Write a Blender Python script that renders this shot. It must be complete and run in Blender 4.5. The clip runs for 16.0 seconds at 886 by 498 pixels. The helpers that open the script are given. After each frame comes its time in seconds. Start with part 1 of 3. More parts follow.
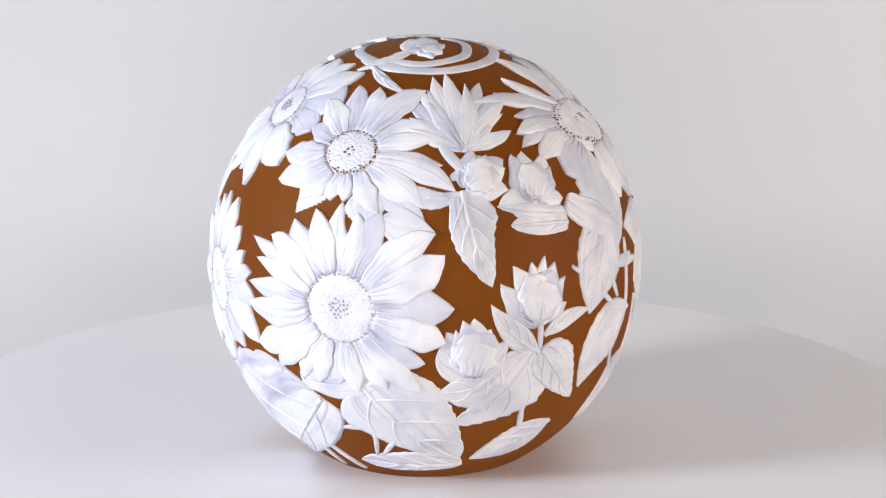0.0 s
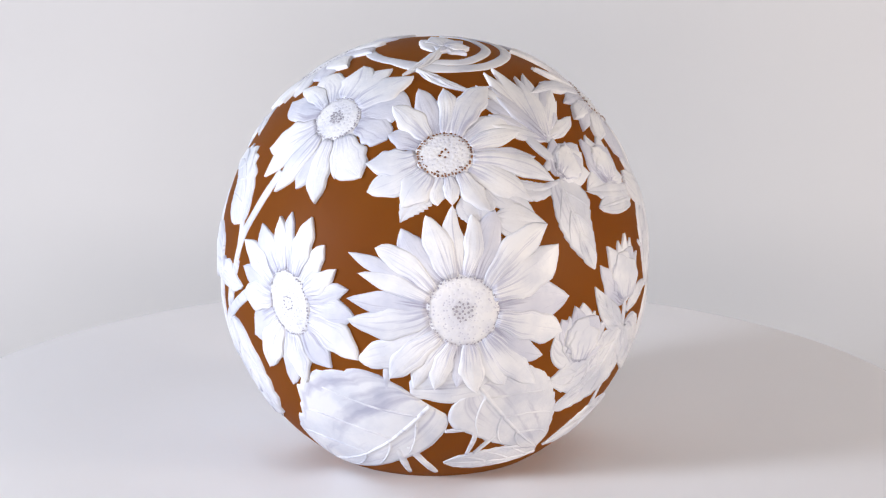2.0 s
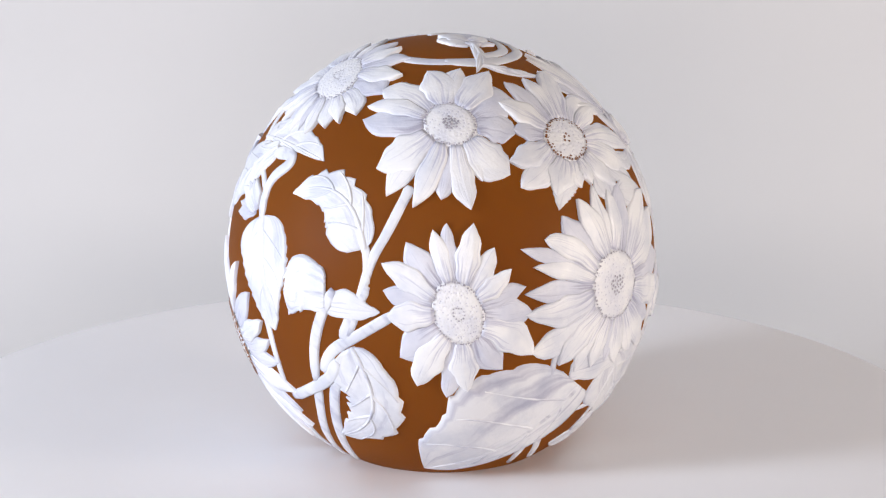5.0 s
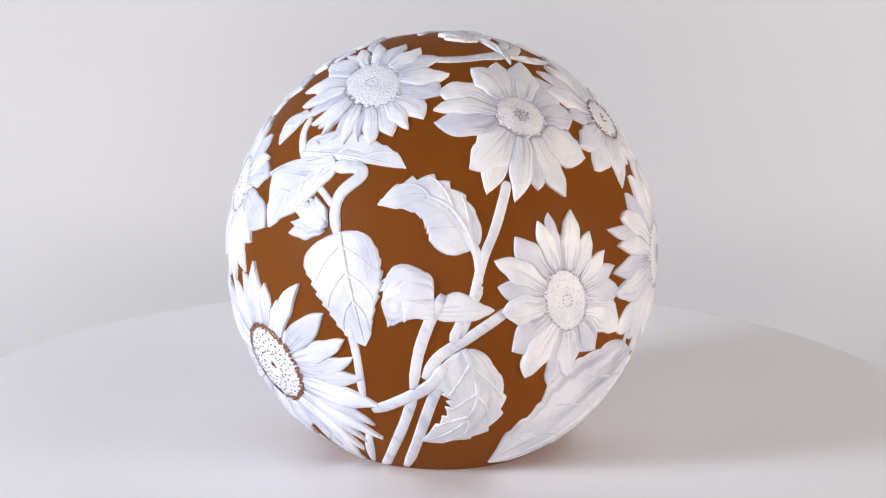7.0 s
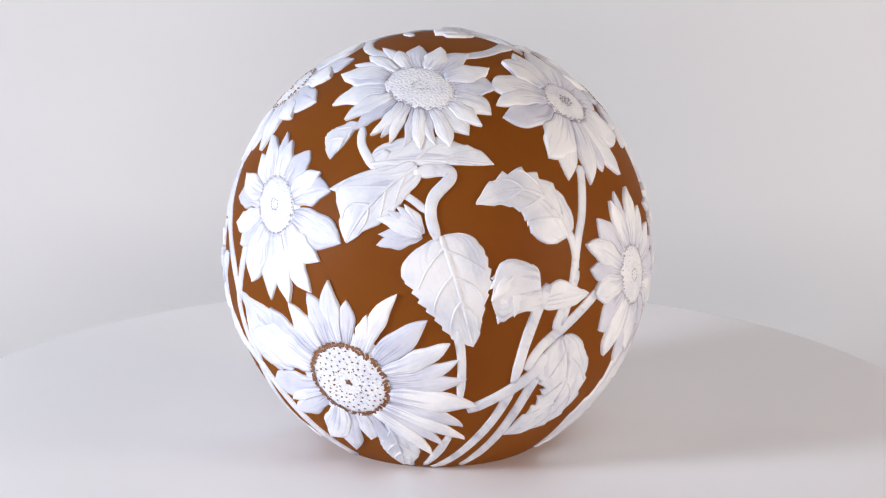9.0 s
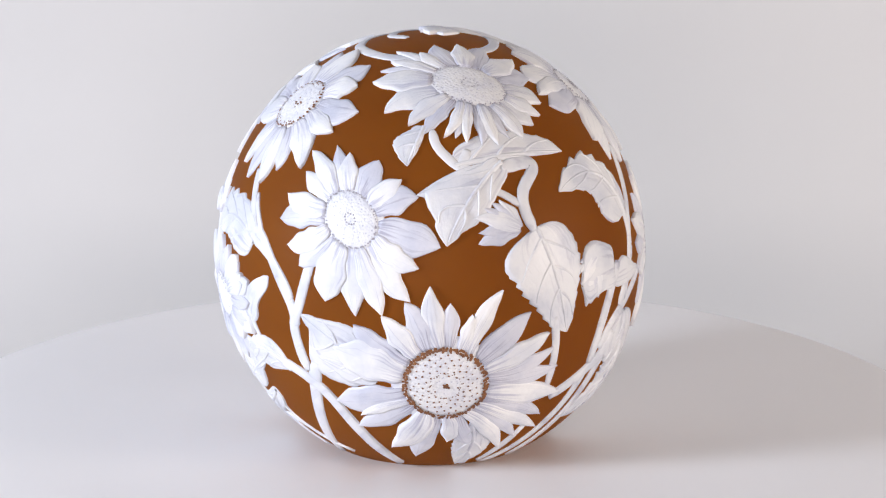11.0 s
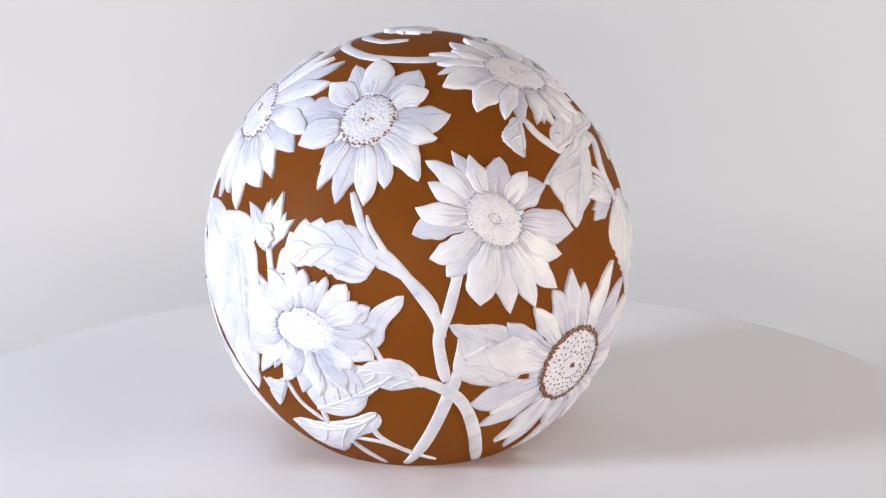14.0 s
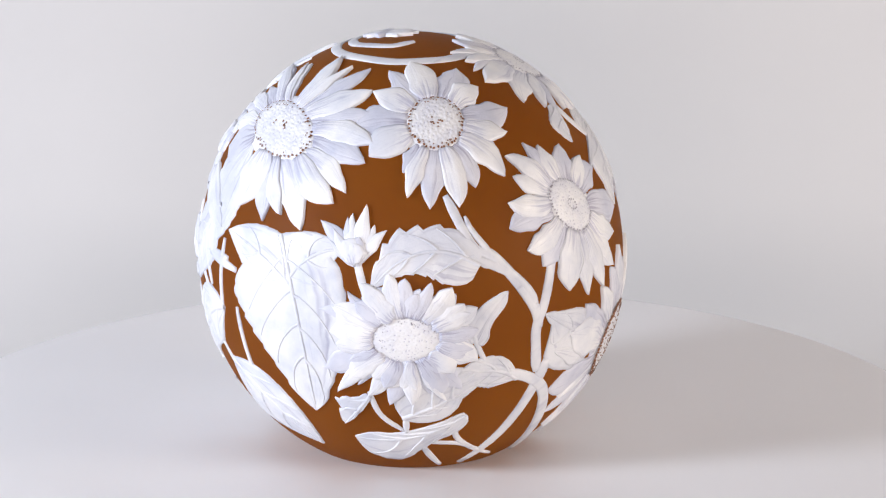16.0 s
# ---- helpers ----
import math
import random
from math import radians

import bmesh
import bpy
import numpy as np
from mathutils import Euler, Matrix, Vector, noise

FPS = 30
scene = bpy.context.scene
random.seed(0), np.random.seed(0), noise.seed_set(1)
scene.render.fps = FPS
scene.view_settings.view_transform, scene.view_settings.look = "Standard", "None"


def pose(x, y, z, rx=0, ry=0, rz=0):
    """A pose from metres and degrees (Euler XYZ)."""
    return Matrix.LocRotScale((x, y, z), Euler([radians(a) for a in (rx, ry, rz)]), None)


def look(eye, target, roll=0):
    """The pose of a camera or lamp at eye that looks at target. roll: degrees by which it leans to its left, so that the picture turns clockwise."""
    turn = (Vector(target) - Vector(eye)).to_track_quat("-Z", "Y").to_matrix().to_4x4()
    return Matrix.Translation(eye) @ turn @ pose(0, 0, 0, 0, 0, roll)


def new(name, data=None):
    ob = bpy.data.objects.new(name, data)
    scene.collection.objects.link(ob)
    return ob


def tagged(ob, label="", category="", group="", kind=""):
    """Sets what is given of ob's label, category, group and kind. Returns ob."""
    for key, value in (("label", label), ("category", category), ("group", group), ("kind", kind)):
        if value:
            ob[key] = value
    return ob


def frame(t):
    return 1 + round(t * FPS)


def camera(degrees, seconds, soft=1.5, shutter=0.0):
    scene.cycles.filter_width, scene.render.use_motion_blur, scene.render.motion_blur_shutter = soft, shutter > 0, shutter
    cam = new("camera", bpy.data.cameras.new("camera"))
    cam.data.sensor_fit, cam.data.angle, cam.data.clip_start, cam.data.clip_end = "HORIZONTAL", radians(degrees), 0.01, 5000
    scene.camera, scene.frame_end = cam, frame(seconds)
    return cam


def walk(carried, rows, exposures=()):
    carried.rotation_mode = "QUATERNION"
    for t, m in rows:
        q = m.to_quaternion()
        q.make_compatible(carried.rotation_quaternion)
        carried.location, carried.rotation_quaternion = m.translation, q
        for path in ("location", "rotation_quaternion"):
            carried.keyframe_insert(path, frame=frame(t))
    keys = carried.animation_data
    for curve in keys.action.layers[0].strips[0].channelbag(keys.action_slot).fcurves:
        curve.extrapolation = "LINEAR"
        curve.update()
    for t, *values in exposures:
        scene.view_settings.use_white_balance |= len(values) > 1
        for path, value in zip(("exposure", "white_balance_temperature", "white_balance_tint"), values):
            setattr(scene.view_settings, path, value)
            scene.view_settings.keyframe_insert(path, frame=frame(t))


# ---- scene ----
# One globe of cameo glass turns on a white disc before a paper sweep. z = 0 is the top of the disc.
R = 0.0893          # globe's radius across
TALL = 1.0416       # its height to its width
MID = 0.0813        # height of its centre above the disc
SPIN = 14.604       # degrees a second
OFF = 0.0072        # the globe stands this far from the disc's axis
SECONDS = 16.0

cam = camera(15.908, SECONDS, soft=1.2)
EYE = pose(0.0, -1.28527, 0.44255, 74.394, 0.145, -0.377)
walk(cam, [(0.0, EYE), (SECONDS, EYE)], exposures=[(0.0, 0.0), (SECONDS, 0.0)])

# ---- light: a cool softbox one side, a weaker warm one opposite, wide added fill behind the camera ----
world = bpy.data.worlds.new("world")
world.use_nodes = True
scene.world = world
wn = world.node_tree.nodes
wn["Background"].inputs["Color"].default_value = (1.0, 0.97, 0.97, 1)
wn["Background"].inputs["Strength"].default_value = 0.2


def area_lamp(name, eye, target, wide, high, watts, colour):
    data = bpy.data.lights.new(name, "AREA")
    data.shape, data.size, data.size_y, data.energy, data.color = "RECTANGLE", wide, high, watts, colour
    ob = new(name, data)
    ob.matrix_world = look(eye, target)
    return ob


# Both side lamps stand for unseen softboxes set in the shell's openings.
area_lamp("west_softbox", (-1.95, -0.80, 0.56), (0, 0, 0.05), 0.45, 0.45, 60, (0.80, 0.87, 1.0))
area_lamp("east_softbox", (1.95, -0.80, 0.36), (0, 0, 0.05), 0.60, 0.50, 30, (1.0, 0.89, 0.80))
# Added fill with no known source, brightens the globe's front.
area_lamp("south_fill_lamp", (-0.20, -2.55, 0.42), (0, 0, 0.05), 1.3, 0.5, 28, (1.0, 0.905, 0.87))


# ---- materials ----
def material(name):
    m = bpy.data.materials.new(name)
    m.use_nodes = True
    t = m.node_tree
    return m, t.nodes, t.links, t.nodes["Principled BSDF"]


def noise_tex(n, l, scale, detail=4, rough=0.55):
    tc = n.new("ShaderNodeTexCoord")
    tex = n.new("ShaderNodeTexNoise")
    tex.inputs["Scale"].default_value, tex.inputs["Detail"].default_value = scale, detail
    tex.inputs["Roughness"].default_value = rough
    l.new(tc.outputs["Object"], tex.inputs["Vector"])
    return tex


def ramp(n, l, source, stops):
    r = n.new("ShaderNodeValToRGB")
    r.color_ramp.elements[0].position, r.color_ramp.elements[0].color = stops[0][0], (*stops[0][1], 1)
    r.color_ramp.elements[1].position, r.color_ramp.elements[1].color = stops[1][0], (*stops[1][1], 1)
    for pos, col in stops[2:]:
        r.color_ramp.elements.new(pos).color = (*col, 1)
    l.new(source, r.inputs["Fac"])
    return r


def bump(n, l, bsdf, source, strength, distance):
    b = n.new("ShaderNodeBump")
    b.inputs["Strength"].default_value, b.inputs["Distance"].default_value = strength, distance
    l.new(source, b.inputs["Height"])
    l.new(b.outputs["Normal"], bsdf.inputs["Normal"])
    return b


def amber_glass():
    m, n, l, b = material("amber_satin_glass")
    big = noise_tex(n, l, 14, 3)
    r = ramp(n, l, big.outputs["Fac"], [(0.3, (0.19, 0.053, 0.010)), (0.7, (0.24, 0.076, 0.012))])
    l.new(r.outputs["Color"], b.inputs["Base Color"])
    fine = noise_tex(n, l, 900, 3)
    rr = ramp(n, l, fine.outputs["Fac"], [(0.3, (0.46,) * 3), (0.7, (0.56,) * 3)])
    l.new(rr.outputs["Color"], b.inputs["Roughness"])
    b.inputs["IOR"].default_value = 1.42
    b.inputs["Specular IOR Level"].default_value = 0.12
    through_glass = n.new("ShaderNodeBsdfTranslucent")
    through_glass.inputs["Color"].default_value = (0.95, 0.50, 0.05, 1)
    blend = n.new("ShaderNodeMixShader")
    blend.inputs["Fac"].default_value = 0.42
    l.new(b.outputs["BSDF"], blend.inputs[1])
    l.new(through_glass.outputs["BSDF"], blend.inputs[2])
    l.new(blend.outputs["Shader"], n["Material Output"].inputs["Surface"])
    bump(n, l, b, fine.outputs["Fac"], 0.08, 0.0002)
    return m


def opal_glass(name, dark, light=(0.75, 0.745, 0.755), foot_dark=0.11):
    """White overlay glass: milky, with thin violet-grey streaks that run along each carved blade."""
    m, n, l, b = material(name)
    uv = n.new("ShaderNodeUVMap")
    info = n.new("ShaderNodeObjectInfo")
    shift = n.new("ShaderNodeVectorMath")
    shift.operation = "MULTIPLY_ADD"
    shift.inputs[1].default_value = (0.9, 3.4, 1.0)
    l.new(uv.outputs["UV"], shift.inputs[0])
    spread = n.new("ShaderNodeVectorMath")
    spread.operation = "SCALE"
    spread.inputs[0].default_value = (37.0, 53.0, 71.0)
    l.new(info.outputs["Random"], spread.inputs["Scale"])
    l.new(spread.outputs["Vector"], shift.inputs[2])
    streak = n.new("ShaderNodeTexNoise")
    streak.inputs["Scale"].default_value, streak.inputs["Detail"].default_value = 1.6, 5
    l.new(shift.outputs["Vector"], streak.inputs["Vector"])
    # darker towards a blade's foot: thinner overlay shows the ground, plus painted overlap shade
    axes = n.new("ShaderNodeSeparateXYZ")
    l.new(uv.outputs["UV"], axes.inputs[0])
    foot = n.new("ShaderNodeMapRange")
    foot.inputs["From Min"].default_value, foot.inputs["From Max"].default_value = 0.0, 0.5
    foot.inputs["To Min"].default_value, foot.inputs["To Max"].default_value = -foot_dark, 0.08
    l.new(axes.outputs["X"], foot.inputs["Value"])
    depth = n.new("ShaderNodeMath")
    depth.operation = "ADD"
    l.new(streak.outputs["Fac"], depth.inputs[0])
    l.new(foot.outputs["Result"], depth.inputs[1])
    thin = ramp(n, l, depth.outputs["Value"], [(0.30, dark), (0.50, light)])
    big = noise_tex(n, l, 60, 4)
    cloud = ramp(n, l, big.outputs["Fac"], [(0.36, (0.80, 0.82, 0.88)), (0.58, (1.0, 1.0, 1.0))])
    mix = n.new("ShaderNodeMix")
    mix.data_type, mix.blend_type = "RGBA", "MULTIPLY"
    mix.inputs[0].default_value = 1.0
    l.new(thin.outputs["Color"], mix.inputs[6])
    l.new(cloud.outputs["Color"], mix.inputs[7])
    l.new(mix.outputs[2], b.inputs["Base Color"])
    b.inputs["Roughness"].default_value = 0.42
    b.inputs["IOR"].default_value = 1.45
    fine = noise_tex(n, l, 500, 5)
    total = n.new("ShaderNodeMath")
    total.operation = "MULTIPLY_ADD"
    total.inputs[1].default_value = 0.9
    l.new(streak.outputs["Fac"], total.inputs[0])
    l.new(fine.outputs["Fac"], total.inputs[2])
    bump(n, l, b, total.outputs["Value"], 0.4, 0.0005)
    return m


def pebbled_glass():
    """Opal glass worked with a fine punch: pale bosses with violet-grey pits between them."""
    m, n, l, b = material("pebbled_opal_glass")
    tc = n.new("ShaderNodeTexCoord")
    warp = noise_tex(n, l, 350, 2)
    shift = n.new("ShaderNodeVectorMath")
    shift.operation = "MULTIPLY_ADD"
    shift.inputs[1].default_value = (0.0009, 0.0009, 0.0009)
    l.new(warp.outputs["Color"], shift.inputs[0])
    l.new(tc.outputs["Object"], shift.inputs[2])
    cells = n.new("ShaderNodeTexVoronoi")
    cells.inputs["Scale"].default_value = 720
    l.new(shift.outputs["Vector"], cells.inputs["Vector"])
    tint = ramp(n, l, cells.outputs["Distance"], [(0.08, (0.46, 0.45, 0.53)), (0.32, (0.72, 0.715, 0.73))])
    cloud = noise_tex(n, l, 130, 3)
    wash = ramp(n, l, cloud.outputs["Fac"], [(0.36, (0.86, 0.87, 0.93)), (0.6, (1.0, 1.0, 1.0))])
    mix = n.new("ShaderNodeMix")
    mix.data_type, mix.blend_type = "RGBA", "MULTIPLY"
    mix.inputs[0].default_value = 1.0
    l.new(tint.outputs["Color"], mix.inputs[6])
    l.new(wash.outputs["Color"], mix.inputs[7])
    l.new(mix.outputs[2], b.inputs["Base Color"])
    b.inputs["Roughness"].default_value = 0.42
    bump(n, l, b, cells.outputs["Distance"], 0.35, 0.0005)
    return m


def seed_glass():
    m, n, l, b = material("brown_seed_glass")
    tex = noise_tex(n, l, 300, 2)
    r = ramp(n, l, tex.outputs["Fac"], [(0.3, (0.13, 0.05, 0.022)), (0.7, (0.22, 0.085, 0.025))])
    l.new(r.outputs["Color"], b.inputs["Base Color"])
    b.inputs["Roughness"].default_value = 0.45
    return m


def grey_seed_glass():
    m, n, l, b = material("grey_seed_glass")
    tex = noise_tex(n, l, 300, 2)
    r = ramp(n, l, tex.outputs["Fac"], [(0.3, (0.26, 0.25, 0.29)), (0.7, (0.42, 0.40, 0.45))])
    l.new(r.outputs["Color"], b.inputs["Base Color"])
    b.inputs["Roughness"].default_value = 0.45
    return m


def matt_white(name, dark, light, scale, rough):
    m, n, l, b = material(name)
    tex = noise_tex(n, l, scale, 5)
    r = ramp(n, l, tex.outputs["Fac"], [(0.3, dark), (0.7, light)])
    l.new(r.outputs["Color"], b.inputs["Base Color"])
    b.inputs["Roughness"].default_value = rough
    fine = noise_tex(n, l, 1400, 3)
    bump(n, l, b, fine.outputs["Fac"], 0.05, 0.0002)
    return m


AMBER, SEED, GREY_SEED, PEBBLED = amber_glass(), seed_glass(), grey_seed_glass(), pebbled_glass()
OPAL = opal_glass("streaked_opal_glass", (0.50, 0.495, 0.58), foot_dark=0.14)
# Darker opal: the tint of thin glass and the shade of overlaps in one colour.
OPAL_THIN_SHADED = opal_glass("thin_shaded_opal_glass", (0.38, 0.37, 0.45), (0.61, 0.61, 0.67), foot_dark=0.14)
OPAL_SMOOTH = opal_glass("milky_opal_glass", (0.43, 0.425, 0.50), (0.665, 0.665, 0.69), foot_dark=0.0)
DISC = matt_white("white_laminate", (0.84, 0.825, 0.83), (0.87, 0.855, 0.86), 6, 0.45)
PAPER = matt_white("white_backdrop_paper", (0.505, 0.498, 0.498), (0.535, 0.528, 0.528), 3, 0.85)
# Greys of the unseen room shell, kept dark so little light bounces back.
PAINT = matt_white("room_shell_grey", (0.24, 0.23, 0.23), (0.29, 0.28, 0.28), 2, 0.9)
WOOD = matt_white("shell_floor_grey", (0.22, 0.20, 0.19), (0.28, 0.26, 0.25), 5, 0.6)


# ---- building helpers ----
def mesh_of(bm, name, mat, smooth=True):
    bmesh.ops.recalc_face_normals(bm, faces=bm.faces)
    me = bpy.data.meshes.new(name)
    bm.to_mesh(me)
    bm.free()
    me.materials.append(mat)
    for f in me.polygons:
        f.use_smooth = smooth
    return me


def part(name, bm, mat, parent=None, label="", smooth=True):
    if not bm.loops.layers.uv:
        uv = bm.loops.layers.uv.new("UVMap")
        for f in bm.faces:
            for corner in f.loops:
                c = corner.vert.co
                corner[uv].uv = ((c.x + c.z) * 60, (c.y - c.z) * 25)
    ob = new(name, mesh_of(bm, name, mat, smooth))
    ob.parent = parent
    return tagged(ob, label)


def slab(bm, x0, x1, y0, y1, z0, z1):
    v = [bm.verts.new((x, y, z)) for z in (z0, z1) for x, y in ((x0, y0), (x1, y0), (x1, y1), (x0, y1))]
    for q in ((0, 3, 2, 1), (4, 5, 6, 7), (0, 1, 5, 4), (1, 2, 6, 5), (2, 3, 7, 6), (3, 0, 4, 7)):
        bm.faces.new([v[i] for i in q])


def lathe(profile, n=96):
    """A closed turned body from (radius, height) pairs, top and bottom shut by a point on the axis."""
    bm = bmesh.new()
    rings = []
    for r, z in profile:
        if r < 1e-6:
            rings.append([bm.verts.new((0, 0, z))])
        else:
            rings.append([bm.verts.new((r * math.cos(2 * math.pi * i / n), r * math.sin(2 * math.pi * i / n), z)) for i in range(n)])
    for a, b in zip(rings, rings[1:]):
        for i in range(n):
            j = (i + 1) % n
            if len(a) == 1 and len(b) > 1:
                bm.faces.new((a[0], b[i], b[j]))
            elif len(b) == 1 and len(a) > 1:
                bm.faces.new((a[i], a[j], b[0]))
            elif len(a) > 1:
                bm.faces.new((a[i], a[j], b[j], b[i]))
    return bm


# ---- the place: added room shell out of view, table, paper sweep, turning disc ----
def room():
    # Shell added out of view to hold the lamps and bounce their light.
    x0, x1, y0, y1, z0, z1 = -2.0, 2.0, -2.6, 1.6, -0.80, 1.75
    bm = bmesh.new()
    slab(bm, x0 - 0.1, x1 + 0.1, y0 - 0.1, y1 + 0.1, z0 - 0.1, z0)
    tagged(part("floor", bm, WOOD, smooth=False), "unseen grey floor, added to close the room", "floor", kind="structure")
    bm = bmesh.new()
    slab(bm, x0 - 0.1, x1 + 0.1, y0 - 0.1, y1 + 0.1, z1, z1 + 0.1)
    tagged(part("ceiling", bm, PAINT, smooth=False), "unseen grey ceiling, added to close the room", "ceiling", kind="structure")
    bm = bmesh.new()
    slab(bm, x0, x1, y1, y1 + 0.1, z0, z1)
    tagged(part("wall_north", bm, PAINT, smooth=False), "unseen plain grey wall, added to close the room", "wall", kind="structure")
    bm = bmesh.new()
    sx0, sx1, sz0, sz1 = -1.2, 0.9, 0.08, 0.80
    for box in ((x0, sx0, z0, z1), (sx1, x1, z0, z1), (sx0, sx1, z0, sz0), (sx0, sx1, sz1, z1)):
        slab(bm, box[0], box[1], y0 - 0.1, y0, box[2], box[3])
    tagged(part("wall_south", bm, PAINT, smooth=False), "unseen grey wall, added, with a wide opening for the fill lamp", "wall", kind="structure")
    # the two side walls: four slabs round one opening each
    wy0, wy1 = -1.28, -0.34
    for name, side, wz0, wz1 in (("wall_west", x0 - 0.1, 0.12, 0.94), ("wall_east", x1, 0.0, 0.80)):
        bm = bmesh.new()
        for box in ((y0 - 0.1, wy0, z0, z1), (wy1, y1 + 0.1, z0, z1), (wy0, wy1, z0, wz0), (wy0, wy1, wz1, z1)):
            slab(bm, side, side + 0.1, *box)
        tagged(part(name, bm, PAINT, smooth=False), "unseen grey wall, added, with an opening for a side lamp", "wall", kind="structure")


def table_and_sweep():
    bm = bmesh.new()
    slab(bm, -0.95, 0.95, -0.55, 0.75, -0.175, -0.140)
    for x in (-0.88, 0.88):
        for y in (-0.48, 0.68):
            slab(bm, x - 0.03, x + 0.03, y - 0.03, y + 0.03, -0.80, -0.175)
    tagged(part("table", bm, DISC, smooth=False), "plain white table under the paper backdrop", "table")
    # paper: flat on the table, then a wide curve, then upright
    bm = bmesh.new()
    line = [(-0.5, -0.136), (-0.1, -0.136), (0.18, -0.136)]
    bend = 0.20
    line += [(0.30 + bend * math.sin(a), -0.136 + bend * (1 - math.cos(a))) for a in [i * math.pi / 2 / 16 for i in range(17)]]
    line += [(0.50, 0.2), (0.50, 0.5), (0.50, 0.9), (0.50, 1.2)]
    cols = 24
    grid = []
    for y, z in line:
        grid.append([bm.verts.new((-0.9 + 1.8 * i / cols, y + 0.004 * math.sin(i * 1.3), z)) if z > 0.1 else bm.verts.new((-0.9 + 1.8 * i / cols, y, z)) for i in range(cols + 1)])
    for a, b in zip(grid, grid[1:]):
        for i in range(cols):
            bm.faces.new((a[i], a[i + 1], b[i + 1], b[i]))
    ob = part("backdrop", bm, PAPER)
    mod = ob.modifiers.new("thickness", "SOLIDIFY")
    mod.thickness, mod.offset = 0.0015, 0
    tagged(ob, "seamless white paper sweep curving up behind the globe", "backdrop", kind="structure")


def turntable():
    base = new("turntable")
    tagged(base, "round white display turntable with a plain smooth top", "turntable")
    e = 0.003
    rad = 0.2300
    prof = [(0, -0.012)] + [(rad - e, -0.012)] + [(rad - e + e * math.sin(a), -e + e * math.cos(a)) for a in [math.pi / 2 - i * math.pi / 2 / 5 for i in range(6)]] + [(0.15, 0), (0, 0)]
    part("top_plate", lathe(prof, 192), DISC, base)
    part("foot", lathe([(0, -0.1352), (0.12, -0.1352), (0.12, -0.128), (0.05, -0.12), (0.05, -0.02), (0.09, -0.0125), (0, -0.0125)], 96), DISC, base, smooth=False)
    return base


room()
table_and_sweep()
TURNTABLE = turntable()

# ---- the globe ----
GLOBE = new("glass_globe")
tagged(GLOBE, "amber cameo glass globe carved with white sunflowers, standing on a turntable", "glass globe")


def spot(lon, lat):
    a, b = radians(lon), radians(lat)
    return Vector((math.cos(b) * math.sin(a), -math.cos(b) * math.cos(a), math.sin(b)))


def lifted(d, h):
    """The place h metres above the globe's skin in the direction d from its centre."""
    k = R + h
    return Vector((d.x * k, d.y * k, max(0.0012, d.z * (R * TALL + h) + MID)))


def chart(lon, lat):
    """Flat coordinates (degrees east, degrees north) round a spot of the globe."""
    d = spot(lon, lat)
    east = Vector((math.cos(radians(lon)), math.sin(radians(lon)), 0))
    north = d.cross(east)

    def place(a, b, h=0.0):
        ang = radians(math.hypot(a, b))
        if ang < 1e-9:
            return lifted(d, h)
        side = (east * a + north * b).normalized()
        return lifted(d * math.cos(ang) + side * math.sin(ang), h)
    return place


def body():
    low = -60.93
    n = 60
    prof = [(0, 0.0012), (0.034, 0.0012), (0.036, 0.0), (0.0415, 0.0), (0.0430, 0.0004)]
    for i in range(n + 1):
        lat = low + 0.6 + (90 - low - 0.6) * i / n
        a = radians(lat)
        prof.append((R * math.cos(a) if i < n else 0, R * TALL * math.sin(a) + MID))
    part("body", lathe(prof, 160), AMBER, GLOBE, "satin amber-brown glass ground")


body()


# ---- carved relief: petals, discs, leaves, stems ----
MM = 0.001


def arc(p0, p1, p2, u):
    x = (1 - u) ** 2 * p0[0] + 2 * u * (1 - u) * p1[0] + u * u * p2[0]
    y = (1 - u) ** 2 * p0[1] + 2 * u * (1 - u) * p1[1] + u * u * p2[1]
    tx = 2 * (1 - u) * (p1[0] - p0[0]) + 2 * u * (p2[0] - p1[0])
    ty = 2 * (1 - u) * (p1[1] - p0[1]) + 2 * u * (p2[1] - p1[1])
    k = math.hypot(tx, ty) or 1.0
    return x, y, tx / k, ty / k


def blade(place, base, tip, bend, left, right, height, nu, nv):
    """A carved blade along a bent line: left(u), right(u) are half widths in degrees, height(u, v) is in millimetres.
    Its rim runs down into the globe's skin."""
    dx, dy = tip[0] - base[0], tip[1] - base[1]
    mid = ((base[0] + tip[0]) / 2 - dy * bend, (base[1] + tip[1]) / 2 + dx * bend)
    bm = bmesh.new()
    uv = bm.loops.layers.uv.new("UVMap")
    spot_uv = {}
    rows = []
    for i in range(nu + 1):
        u = i / nu
        x, y, tx, ty = arc(base, mid, tip, u)
        row = []
        for j in range(nv + 1):
            v = 2 * j / nv - 1
            w = v * (left(u) if v > 0 else right(u))
            h = height(u, v)
            row.append(bm.verts.new(place(x - ty * w, y + tx * w, h * MM)))
            spot_uv[row[-1]] = (u, v)
            if j in (0, nv):
                low = bm.verts.new(place(x - ty * w * 1.03, y + tx * w * 1.03, -0.5 * MM))
                spot_uv[low] = (u, v)
                row.insert(0, low) if j == 0 else row.append(low)
        rows.append(row)
    for a, b in zip(rows, rows[1:]):
        for j in range(len(a) - 1):
            bm.faces.new((a[j], a[j + 1], b[j + 1], b[j]))
    bm.faces.new(rows[0][::-1])
    for f in bm.faces:
        for corner in f.loops:
            corner[uv].uv = spot_uv[corner.vert]
    return bm


